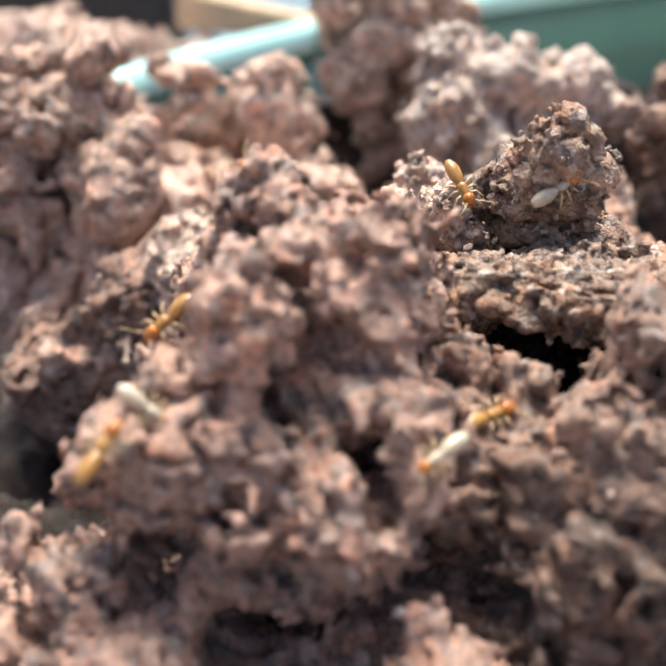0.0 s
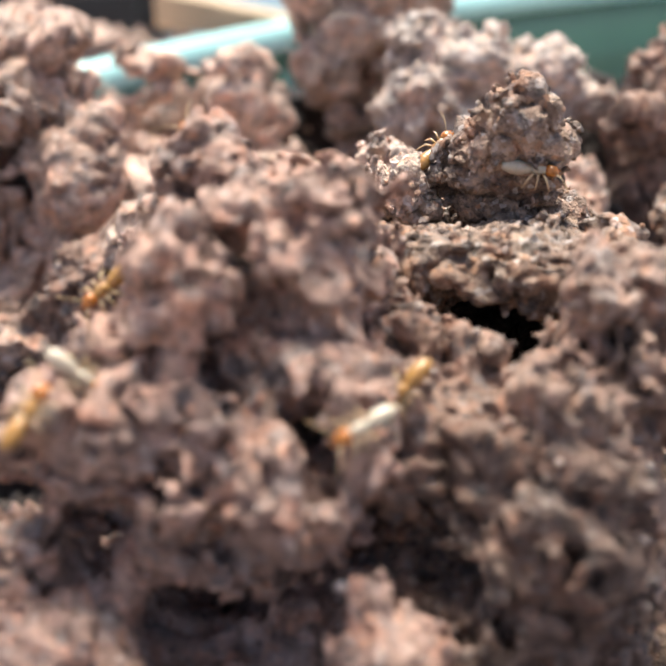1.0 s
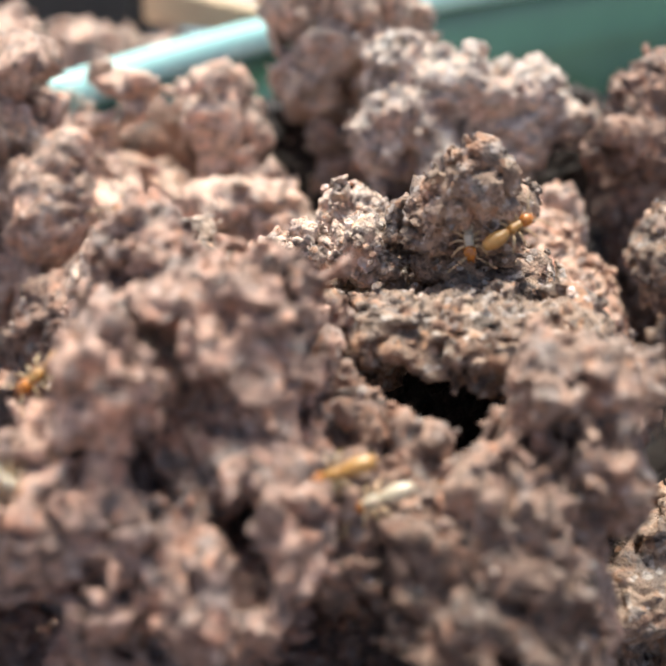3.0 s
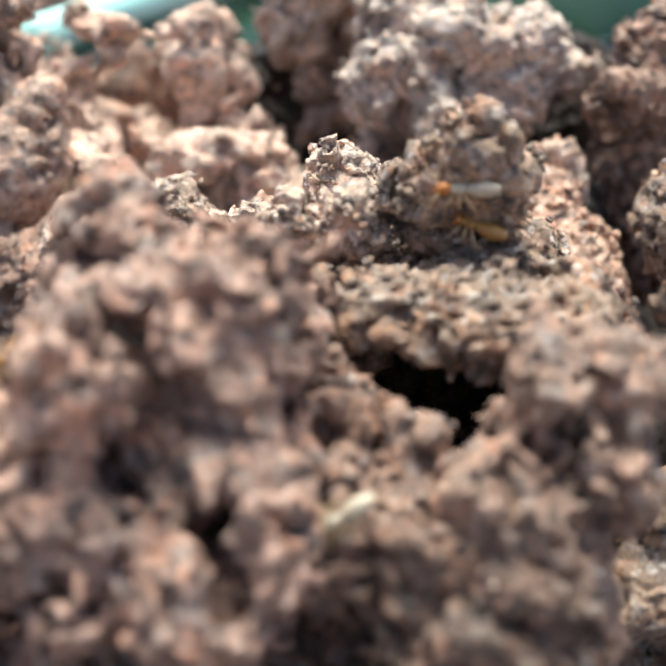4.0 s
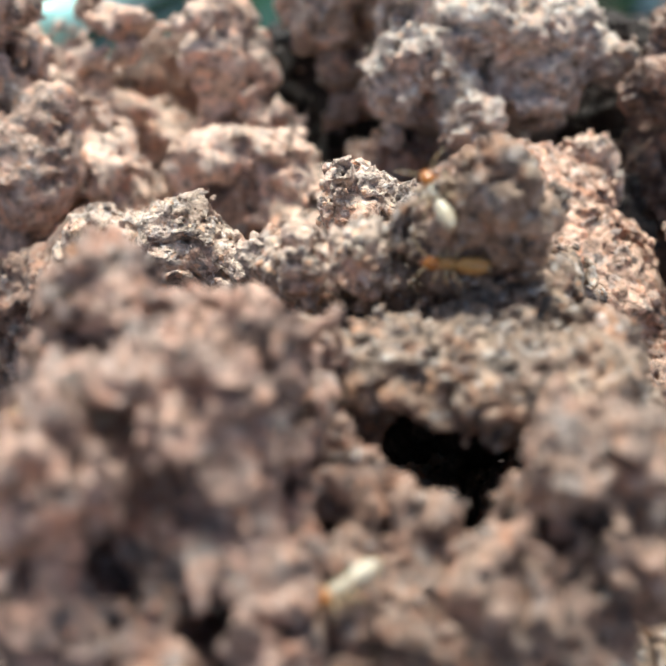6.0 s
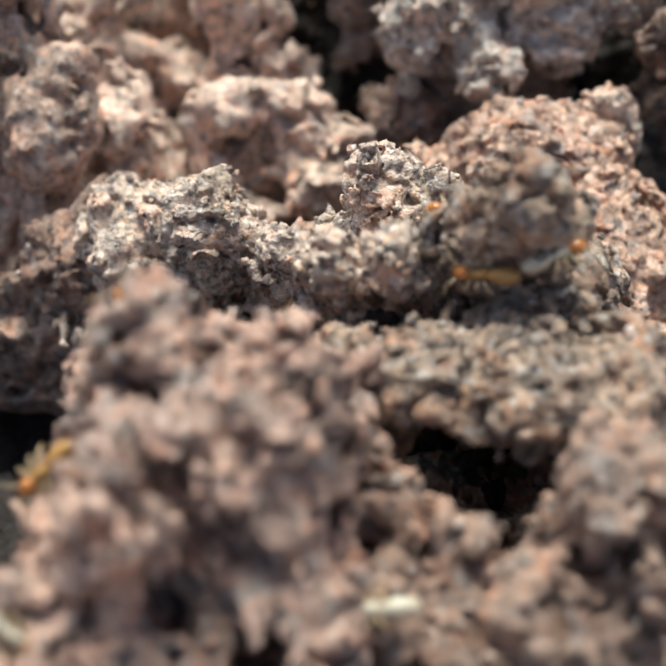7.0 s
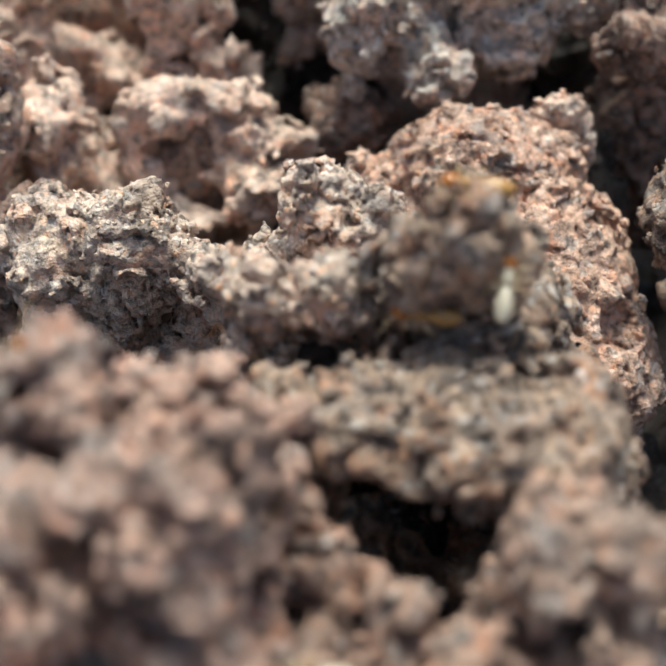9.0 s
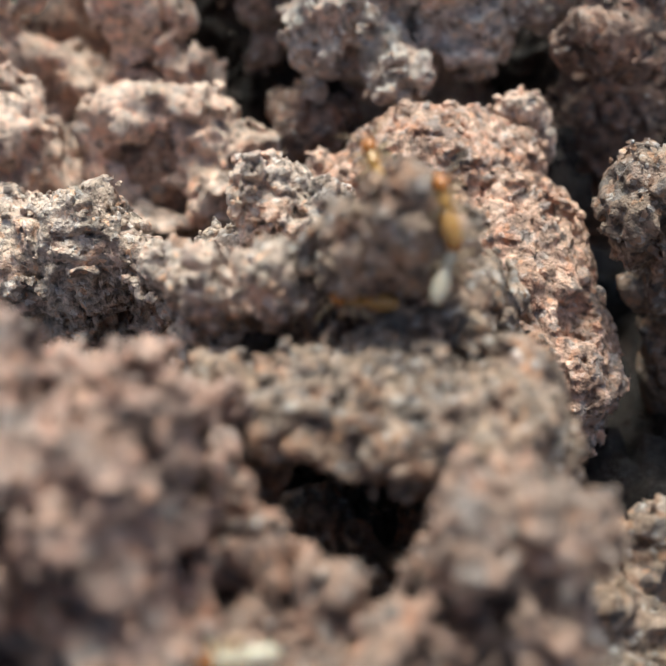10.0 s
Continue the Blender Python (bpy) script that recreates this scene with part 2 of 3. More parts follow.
def clod(name, lumps, material, step=0.2, rough=1.0, grain=1.0, melt=1.0, cut=(), each=10, seed=1, coarse=1.0):
    """Soil from rounded lumps (x, y, z, rx, ry, rz in mm) grown together; cut: lumps hollowed out."""
    dice = np.random.default_rng(seed)
    small, holes = knobs(lumps, each, dice)
    L = np.array(lumps, np.float32)
    low = (L[:, :3] - L[:, 3:]).min(0) - 2.8
    high = (L[:, :3] + L[:, 3:]).max(0) + 2.8
    low[2] = max(low[2], -21.0)
    axes = [np.arange(low[n], high[n], step, dtype=np.float32) for n in range(3)]
    d = np.full([len(q) for q in axes], 5.0, np.float32)

    def egg(row, grow):
        c, r = np.array(row[:3], np.float32), np.array(row[3:], np.float32)
        a = np.clip(((c - r - grow - low) / step).astype(int), 0, np.array(d.shape) - 1)
        b = np.clip(((c + r + grow - low) / step).astype(int) + 1, 1, np.array(d.shape))
        part = tuple(slice(i, j) for i, j in zip(a, b))
        X, Y, Z = np.meshgrid(*[axes[n][part[n]] - c[n] for n in range(3)], indexing="ij", sparse=True)
        k0 = np.sqrt((X / r[0]) ** 2 + (Y / r[1]) ** 2 + (Z / r[2]) ** 2) + 1e-6
        k1 = np.sqrt((X / r[0] ** 2) ** 2 + (Y / r[1] ** 2) ** 2 + (Z / r[2] ** 2) ** 2) + 1e-6
        return part, np.clip(k0 * (k0 - 1) / k1, -5, 5)

    for row in list(lumps) + small:
        part, e = egg(row, 4.0)
        old = d[part]
        h = np.maximum(melt - np.abs(old - e), 0) / melt
        d[part] = np.minimum(old, e) - h * h * melt * 0.25
    for row in list(cut) + holes:
        part, e = egg(row, 3.0)
        d[part] = np.maximum(d[part], -e)
    near = np.argwhere(np.abs(d) < 1.7 * max(rough * coarse, 0.7))
    near = near[near[:, 2] * step + low[2] > -13]
    at = tuple(near.T)
    d[at] -= min(1.1 * coarse**2, 1.4) * smooth_noise((near * np.float32(step) + low) / 4.6 + 31.7)
    d[at] -= coarse * relief((near * np.float32(step) + low) / np.float32(coarse), rough, grain)
    for n in range(3):
        edge = [slice(None)] * 3
        for side in (0, -1):
            edge[n] = side
            d[tuple(edge)] = 1
    verts, quads = whole(*net(d, low, step))
    return new(name, mesh_of(name, verts, quads, material))


GROUP = "clods of soil"
count_of_clods = [0]


def put_clod(lumps, material, label, **more):
    count_of_clods[0] += 1
    return tagged(clod("soil_clod", lumps, material, seed=count_of_clods[0], **more), label, "soil clod", GROUP)


# ground under and behind all clods
def make_ground():
    n = 220
    xs, ys = np.linspace(-95, 95, n), np.linspace(-75, 140, n)
    X, Y = np.meshgrid(xs, ys, indexing="ij")
    p = np.stack([X.ravel(), Y.ravel(), np.zeros(n * n)], 1)
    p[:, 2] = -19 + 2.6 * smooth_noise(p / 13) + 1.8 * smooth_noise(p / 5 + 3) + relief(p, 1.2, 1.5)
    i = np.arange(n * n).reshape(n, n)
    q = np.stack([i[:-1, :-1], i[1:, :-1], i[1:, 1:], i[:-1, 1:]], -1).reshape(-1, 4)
    # The shade deep between the clods is put into this ground's colour.
    tagged(new("ground", mesh_of("ground", p, q, SHADE_SOIL)), "soil under the clods, coloured near black for deep shade", "soil", kind="structure")


make_ground()

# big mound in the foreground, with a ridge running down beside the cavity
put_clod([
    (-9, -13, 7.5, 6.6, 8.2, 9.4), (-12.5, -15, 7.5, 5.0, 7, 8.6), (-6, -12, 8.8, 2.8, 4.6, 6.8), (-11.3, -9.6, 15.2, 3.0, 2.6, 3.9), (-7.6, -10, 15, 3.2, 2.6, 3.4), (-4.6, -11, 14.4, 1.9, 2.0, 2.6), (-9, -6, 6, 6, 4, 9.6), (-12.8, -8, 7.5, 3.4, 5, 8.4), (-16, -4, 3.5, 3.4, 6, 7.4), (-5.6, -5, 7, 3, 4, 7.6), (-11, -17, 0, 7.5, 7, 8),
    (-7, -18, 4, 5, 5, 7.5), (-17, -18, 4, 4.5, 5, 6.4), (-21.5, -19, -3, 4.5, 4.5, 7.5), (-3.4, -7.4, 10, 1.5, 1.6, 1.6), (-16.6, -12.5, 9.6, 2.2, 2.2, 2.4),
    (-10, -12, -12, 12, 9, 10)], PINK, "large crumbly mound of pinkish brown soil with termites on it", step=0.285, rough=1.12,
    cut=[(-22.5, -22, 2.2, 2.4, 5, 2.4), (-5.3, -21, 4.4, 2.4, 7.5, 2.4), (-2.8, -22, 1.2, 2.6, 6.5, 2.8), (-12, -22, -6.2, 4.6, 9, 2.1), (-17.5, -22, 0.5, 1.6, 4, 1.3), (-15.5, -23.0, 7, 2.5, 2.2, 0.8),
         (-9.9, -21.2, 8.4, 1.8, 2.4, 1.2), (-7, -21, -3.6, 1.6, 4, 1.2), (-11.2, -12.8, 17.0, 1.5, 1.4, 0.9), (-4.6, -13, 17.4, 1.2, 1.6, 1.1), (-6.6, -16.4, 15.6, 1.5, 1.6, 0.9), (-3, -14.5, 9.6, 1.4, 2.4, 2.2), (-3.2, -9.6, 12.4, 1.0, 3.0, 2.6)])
put_clod([(-2.4, -8.4, 8.8, 1.4, 1.7, 1.8), (-0.9, -10.4, 8.0, 1.4, 1.5, 1.4), (0.8, -12, 7.4, 1.4, 1.5, 1.3), (2.4, -13, 7.3, 1.4, 1.4, 1.3), (-0.3, -14.5, 2, 4.2, 4, 5), (-2, -9, 2, 2.6, 3, 6), (-0.5, -12, -8, 5, 4, 8)],
    BROWN, "narrow brown soil ridge running down beside the cavity", step=0.25, rough=0.85, each=8)
# low clods before the cavity
put_clod([(2.0, -18, 0.8, 2.6, 3.2, 4.4), (5.2, -20.6, 0.8, 3.3, 3.8, 4.4), (3, -20.5, -6, 6.5, 4, 6), (7.8, -20.5, -3, 3.7, 3.6, 6)],
    DARK_BROWN, "low dark brown soil clod with rounded crumbs", step=0.24, cut=[(-1.2, -22.5, 0, 2.6, 4.5, 3.6), (0.6, -22.5, -3, 2.6, 4.5, 2.4), (7.6, -22.5, 3.6, 1.2, 3, 0.9)])
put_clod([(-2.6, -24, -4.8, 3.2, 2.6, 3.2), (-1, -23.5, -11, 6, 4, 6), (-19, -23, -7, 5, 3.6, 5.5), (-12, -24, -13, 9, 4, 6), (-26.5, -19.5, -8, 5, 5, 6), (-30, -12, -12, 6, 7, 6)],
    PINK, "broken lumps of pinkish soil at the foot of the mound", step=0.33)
# rounded mound beside the crust
put_clod([(10.5, -13.5, 6.3, 4.0, 4.4, 6.1), (8, -17, 4.5, 3.4, 3.4, 5), (9, -15, -3, 4.2, 5.2, 8), (12, -10.5, 6.2, 2.6, 3.6, 4.6), (9, -13, -13, 5, 5, 8)],
    ROSE, "rounded pinkish soil mound beside the crust", step=0.25, rough=0.95, cut=[(6.6, -11.4, 6.4, 1.5, 2.4, 1.4), (11.5, -17.6, 4.6, 1.6, 2.4, 1.0)])
# flat crust that roofs the cavity
put_clod([(2.2, -3.2, 9.6, 3.8, 3.8, 1.4), (6.8, -3.2, 9.9, 4.6, 4.7, 1.5), (11, -2, 9.8, 3.4, 4.4, 1.6), (7.0, 6, 5.4, 5.6, 6, 6.2), (5.2, -6.2, 8.6, 2.6, 1.5, 1.2), (7.5, 11, 3, 8, 4, 7.5), (13.4, 0.5, 3, 2.8, 5, 6),
    (-2.6, -1.2, 6.2, 2.8, 3.4, 4.8), (6, 2, -9, 10, 5, 10)],
    GREY, "flat grey-brown soil crust roofing a dark cavity", step=0.195, rough=0.95, grain=0.9, coarse=0.8, melt=0.8, each=14, cut=[(5.6, 1, 2.6, 5.0, 6.5, 5.0), (2.0, 2.0, 11.7, 2.4, 3.2, 1.2)])
# Added lumps whose near-black colour stands for the shade inside the cavity.
put_clod([(5.4, 6.4, 2, 5.6, 2.6, 6), (0, 6.4, 0, 4.2, 2.6, 7.5), (10.4, 6.6, 0, 3.4, 2.6, 7), (5.4, 4, -7, 6, 5, 5)], SHADE_SOIL, "soil backing the cavity, coloured near black as its shade", step=0.26, rough=0.7)
# spire on the crust
put_clod([(7.2, 2.9, 17.0, 2.3, 1.6, 3.7), (5.0, 3.5, 16.0, 2.3, 1.6, 3.2), (3.6, 5.4, 14.6, 1.7, 1.5, 2.3), (8.5, 3.7, 14.8, 1.8, 1.4, 2.8), (6.2, 5.2, 13.0, 3.0, 1.9, 2.5), (3.2, 5.8, 13.4, 2.3, 1.6, 2.0), (1, 8.5, 5, 7, 3, 6)],
    GREY, "upright crumbly spire of grey-brown soil", step=0.155, rough=0.95, grain=0.9, coarse=0.66, melt=0.6, each=9, cut=[(1.8, 3.0, 12.2, 2.6, 3.4, 1.3)])
# low ridge of pale and dark crumbs that runs from the spire
put_clod([(-0.8, 6.4, 12.0, 2.2, 1.8, 1.7), (-3.8, 6, 12.4, 1.7, 1.6, 2.1), (-5.6, 9, 10.4, 1.7, 2.0, 2.2), (-6, 12.6, 8.6, 2.0, 2.0, 2.6), (-3, 10, 4, 4.5, 4, 6)],
    ASH, "low ridge of pale and dark soil crumbs", step=0.18, rough=1.0, grain=1.0, coarse=0.7, melt=0.6, each=12, cut=[(1.8, 3.0, 12.2, 2.6, 3.4, 1.3)])
# small pointed heap
put_clod([(-1.7, 18.5, 9.5, 2.6, 2.4, 4.0), (-1.8, 18, 12.6, 1.2, 1.1, 1.7), (1.8, 18, 8.2, 3.2, 2.4, 2.8), (-4, 20, 6, 2.4, 2.4, 3.6), (0, 20, -2, 8, 4, 7)],
    ASH, "small pointed heap of sunlit soil crumbs", step=0.19, rough=1.0, grain=0.9, coarse=0.6, melt=0.8, each=12)
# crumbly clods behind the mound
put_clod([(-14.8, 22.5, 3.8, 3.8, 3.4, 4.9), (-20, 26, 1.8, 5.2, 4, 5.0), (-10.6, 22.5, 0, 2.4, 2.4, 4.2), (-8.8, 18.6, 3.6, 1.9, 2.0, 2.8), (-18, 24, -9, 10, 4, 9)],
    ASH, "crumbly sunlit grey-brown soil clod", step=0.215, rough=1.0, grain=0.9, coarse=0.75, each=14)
put_clod([(-27, 29, -3, 5.2, 4.5, 4.4), (-23, 30.5, 0.5, 3.5, 3, 3.4), (-34, 30, -10, 7, 5, 7), (-26, 30, -12, 8, 5, 8)], BROWN, "dull brown soil ledge below the tall clod", step=0.26, rough=0.9)
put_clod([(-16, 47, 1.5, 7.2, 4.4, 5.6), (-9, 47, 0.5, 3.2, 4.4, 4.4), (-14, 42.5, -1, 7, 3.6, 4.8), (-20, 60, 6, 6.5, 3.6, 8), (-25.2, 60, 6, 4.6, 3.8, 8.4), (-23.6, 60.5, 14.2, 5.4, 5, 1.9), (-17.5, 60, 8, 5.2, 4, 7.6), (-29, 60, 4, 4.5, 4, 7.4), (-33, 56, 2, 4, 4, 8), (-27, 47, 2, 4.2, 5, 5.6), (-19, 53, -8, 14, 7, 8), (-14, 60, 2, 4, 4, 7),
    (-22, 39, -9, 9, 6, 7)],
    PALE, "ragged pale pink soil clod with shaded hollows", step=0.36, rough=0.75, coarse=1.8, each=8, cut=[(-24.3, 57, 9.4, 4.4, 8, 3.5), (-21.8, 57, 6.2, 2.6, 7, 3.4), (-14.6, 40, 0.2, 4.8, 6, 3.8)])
# Set inside the hollows; its darker brown carries their shade as colour.
put_clod([(-22, 66, 3, 8.5, 4.5, 10.5), (-14.6, 47.4, 0, 5.0, 3.2, 4.4), (-18, 60, -8, 9, 6, 8), (-15, 52, -6, 6, 6, 6)], BROWN, "brown soil backing a pale clod's hollows, coloured for their shade", step=0.6, rough=0.8, coarse=1.3)
put_clod([(-38, 44, 8, 8, 6.5, 12), (-33, 40, 2, 4.8, 4.8, 9), (-34, 31, -9, 6, 5, 4), (-36, 46, 14, 5, 5, 6), (-30.5, 40.5, 7.5, 3.2, 3.6, 5.6), (-36, 42, -10, 9, 7, 9)], TAN_SOIL,
    "tall lumpy soil clod, half in shade", step=0.42, rough=0.8, coarse=1.7)
# Added to fill the far gaps; their shade is painted as near-black soil.
put_clod([(31, 66, 2, 9, 5, 12), (20, 70, -8, 8, 5, 9), (-9, 76, -4, 12, 4, 14), (38, 52, -6, 7, 6, 11), (21, 47, -4, 3.6, 2.8, 6), (24, 64, 4, 6, 4, 9), (-3, 69, -6, 8, 4.4, 9)], SHADE_SOIL, "soil clod behind the dome, coloured near black as shade", step=0.5, rough=0.9)
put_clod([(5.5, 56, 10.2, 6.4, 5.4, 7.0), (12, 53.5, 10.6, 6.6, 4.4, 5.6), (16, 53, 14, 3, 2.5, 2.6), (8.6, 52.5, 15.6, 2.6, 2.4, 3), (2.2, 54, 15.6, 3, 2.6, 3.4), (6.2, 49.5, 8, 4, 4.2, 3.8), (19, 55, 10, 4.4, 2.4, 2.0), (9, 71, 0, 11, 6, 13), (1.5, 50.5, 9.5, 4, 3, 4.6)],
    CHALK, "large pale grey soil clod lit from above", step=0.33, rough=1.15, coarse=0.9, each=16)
put_clod([(-5.5, 66, 18, 5.4, 4.4, 9.5), (0.5, 66, 14, 4.6, 4, 9), (-3, 67.5, 5, 5, 4, 5)], ASH, "ragged brown soil tower with a shaded face", step=0.42, rough=1.2, coarse=1.5)
put_clod([(-1, 51.5, -0.5, 4.2, 3.2, 4.4), (-2.5, 52.5, -9, 6, 4, 8)], BROWN, "low brown soil lump in a shaded gap", step=0.3, rough=0.8)
put_clod([(10.3, 38.5, -0.8, 8.6, 6.8, 8.7), (16, 33, -3.6, 6, 8, 7.8), (17.4, 29, -5.8, 5.6, 6.5, 7.7), (18.4, 25.5, -8.8, 5.4, 7, 7.6), (2.5, 38, -1, 4.4, 3.4, 5), (12, 27, -13, 8, 7, 8)],
    RED, "rounded reddish soil dome of fine crumbs", step=0.235, rough=0.9, grain=0.9, coarse=0.55, each=6)
put_clod([(25.8, 47.5, 8.8, 3.4, 3.0, 3.8), (23, 47.6, 8.6, 2.0, 2.0, 2.8), (28, 51, 14, 4.2, 3.4, 6), (28, 54, -2, 6, 5, 12)], BROWN, "upright brown soil clod behind the dome", step=0.3)
put_clod([(17.7, 44, 5.2, 1.3, 1.1, 1.25), (18.7, 44.8, 3.8, 1.1, 1.1, 1.3), (18.6, 45, 1, 1.6, 1.5, 3)], PALE, "small pale soil crumb on a dark clod", step=0.16, rough=0.55, grain=0.7)
put_clod([(26.2, 28, 4, 3.6, 3.6, 5.0), (28.6, 30, -1.5, 3.2, 3.6, 4.5), (31.5, 32, -11, 4.5, 5, 9)], GREY, "ragged brown soil clod", step=0.28, rough=0.9, grain=0.8)
put_clod([(17.3, -0.4, -6.2, 2.3, 2.4, 2.6), (19, -2.6, -4.8, 2.2, 2.6, 2.8), (16.4, -4.8, -9, 3.0, 3.2, 3.4), (22, 2, -6, 3, 3, 4), (20.5, -2.5, -10, 4.4, 4.4, 4.6), (19, -6, -16, 6, 6, 5)], GREY,
    "sunlit lump of coarse soil crumbs down beside the mound", step=0.2, rough=0.65, grain=0.75)


# loose crumbs resting on the clods, each a piece of its clod
def crumb_mesh(seed, material):
    bm = bmesh.new()
    bmesh.ops.create_icosphere(bm, subdivisions=1, radius=0.001)
    for v in bm.verts:
        k = 1 + 0.35 * noise.noise(v.co * 1300 + Vector((seed * 7.1, 0, 0))) + 0.2 * noise.noise(v.co * 3100 + Vector((0, seed * 3.3, 0)))
        v.co = v.co * k
        v.co.z *= 0.8
    me = bpy.data.meshes.new("crumb")
    bm.to_mesh(me)
    bm.free()
    me.materials.append(material)
    return me


def strew(owner, many, small, large, seed):
    """Crumbs on the upward and forward sides of a clod."""
    me = owner.data
    dice = np.random.default_rng(seed)
    co = np.empty(len(me.vertices) * 3, np.float32)
    me.vertices.foreach_get("co", co)
    co = co.reshape(-1, 3)
    shapes = [crumb_mesh(seed * 5 + k, CHALK if k == 3 else me.materials[0]) for k in range(4)]
    made = 0
    for n in dice.integers(0, len(co), many * 12):
        v = me.vertices[int(n)]
        if v.normal.z < 0.25 or v.normal.y > 0.6 or v.co.z < -0.002 or (-0.001 < v.co.x < 0.011 and -0.0105 < v.co.y < 0.008 and v.co.z < 0.0085):
            continue
        size = dice.uniform(small, large) * dice.uniform(0.5, 1)
        ob = new("crumb", shapes[made % 4])
        ob.parent = owner
        place = v.co + v.normal * 0.0003 * size
        ob.matrix_basis = Matrix.LocRotScale(place, Euler(dice.uniform(0, 6.3, 3)), Vector((size, size * dice.uniform(0.7, 1), size * dice.uniform(0.6, 1))))
        made += 1
        if made >= many:
            break


for n, ob in enumerate([o for o in scene.objects if o.name.startswith("soil_clod")]):
    strew(ob, 64, 0.22, 0.62, n + 1)


# ---- what stands behind the soil ----
def plain(name, color, rough, sheen=0.5, grain=0.004, amount=0.25):
    m, t, b = nodes_of(name)
    co = t.nodes.new("ShaderNodeNewGeometry").outputs["Position"]
    low = tuple(c * (1 - amount) for c in color)
    t.links.new(ramp(t, noise_node(t, co, grain), [(0.3, low), (0.7, color)]), b.inputs["Base Color"])
    b.inputs["Roughness"].default_value, b.inputs["Specular IOR Level"].default_value = rough, sheen
    return m


def swept(name, profile, centre, radius, first, last, steps, material, parent=None):
    """A profile (outward, up, in mm) carried round an upright axis through an arc in degrees."""
    bm = bmesh.new()
    rings = []
    for n in range(steps + 1):
        a = radians(first + (last - first) * n / steps)
        rings.append([bm.verts.new(mm(centre[0] + (radius + u) * math.cos(a), centre[1] + (radius + u) * math.sin(a), v)) for u, v in profile])
    for r, q in zip(rings, rings[1:]):
        for k in range(len(profile)):
            bm.faces.new((r[k], q[k], q[k - 1], r[k - 1]))
    bm.faces.new(rings[0][::-1])
    bm.faces.new(rings[-1])
    bmesh.ops.recalc_face_normals(bm, faces=bm.faces[:])
    me = bpy.data.meshes.new(name)
    bm.to_mesh(me)
    bm.free()
    for f in me.polygons:
        f.use_smooth = True
    me.materials.append(material)
    ob = new(name, me)
    ob.parent = parent
    return ob


# Paler than the wall: the sky's reflection is put into the rim colour.
RIM = plain("green_rim_sky_sheen", (0.42, 0.76, 0.73), 0.25, 0.7, 0.02, 0.1)
GREEN = plain("green_plastic", (0.04, 0.11, 0.062), 0.22, 0.6, 0.02, 0.2)
TAN = plain("tan_wood", (0.62, 0.47, 0.3), 0.5)
BLACK = plain("dark_cloth", (0.03, 0.034, 0.036), 0.8)
TABLE = plain("pale_stone_floor", (0.4, 0.32, 0.28), 0.5, 0.4, 0.02)

lip = [(2.1 * math.cos(radians(a)), 11.0 + 2.6 * math.sin(radians(a))) for a in range(-60, 250, 30)]
CENTRE, RADIUS = (299, -34), 352
pot = tagged(new("plant_pot"), "green plastic pot rim standing behind the soil", "plant pot")
swept("rim", lip, CENTRE, RADIUS, 112, 163.1, 100, RIM, pot)
swept("wall", [(-0.6, 10), (0.9, 10), (-3, -22), (-4.6, -22)], CENTRE, RADIUS, 112, 163.1, 100, GREEN, pot)
def box_thing(name, low, high, material):
    bm = bmesh.new()
    bmesh.ops.create_cube(bm, size=1)
    for v in bm.verts:
        v.co = [(low[n] + (v.co[n] + 0.5) * (high[n] - low[n])) * 0.001 for n in range(3)]
    bmesh.ops.bevel(bm, geom=bm.edges[:], offset=0.003, segments=3, affect="EDGES")
    me = bpy.data.meshes.new(name)
    bm.to_mesh(me)
    bm.free()
    me.materials.append(material)
    return new(name, me)


tagged(box_thing("box", (-92, 175, -23), (-46, 205, 17.5), BLACK), "dark box standing on the floor behind the pot", "box")
def plank():
    """A rough-sawn stick lying on the pot's rim, thinner towards its far end."""
    bm = bmesh.new()
    rings = []
    for n in range(13):
        u = n / 12
        x, y, z = -37.5 + 30 * u, 136 - 15 * u, 14.6 - 3.6 * u
        h, w = 3.1 - 1.3 * u, 2.4 - 0.8 * u
        h += 0.12 * math.sin(9 * u)
        rings.append([bm.verts.new(mm(x + 0.45 * a * w, y + 0.9 * a * w, z + b * h)) for a, b in ((-1, -0.8), (-0.8, -1), (0.8, -1), (1, -0.8), (1, 0.8), (0.8, 1), (-0.8, 1), (-1, 0.8))])
    for r, q in zip(rings, rings[1:]):
        for k in range(8):
            bm.faces.new((r[k - 1], r[k], q[k], q[k - 1]))
    bm.faces.new(rings[0])
    bm.faces.new(rings[-1][::-1])
    bmesh.ops.recalc_face_normals(bm, faces=bm.faces[:])
    me = bpy.data.meshes.new("wooden_stick")
    bm.to_mesh(me)
    bm.free()
    me.materials.append(TAN)
    tagged(new("wooden_stick", me), "pale tan wooden stick lying across the pot rim", "stick")


plank()
MAT = plain("blue_grey_cloth", (0.1, 0.17, 0.21), 0.8)
tagged(box_thing("floor_mat", (-900, 206, -25), (900, 1500, -17), MAT), "blue-grey mat lying on the floor", "mat")
tagged(box_thing("floor", (-30000, -30000, -60), (30000, 30000, -23), TABLE), "pale floor around the pot", "floor", kind="structure")
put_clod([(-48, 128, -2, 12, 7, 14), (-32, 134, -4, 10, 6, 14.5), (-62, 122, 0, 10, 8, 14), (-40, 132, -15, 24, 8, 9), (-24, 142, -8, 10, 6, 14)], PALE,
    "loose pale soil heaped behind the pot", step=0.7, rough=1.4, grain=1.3)
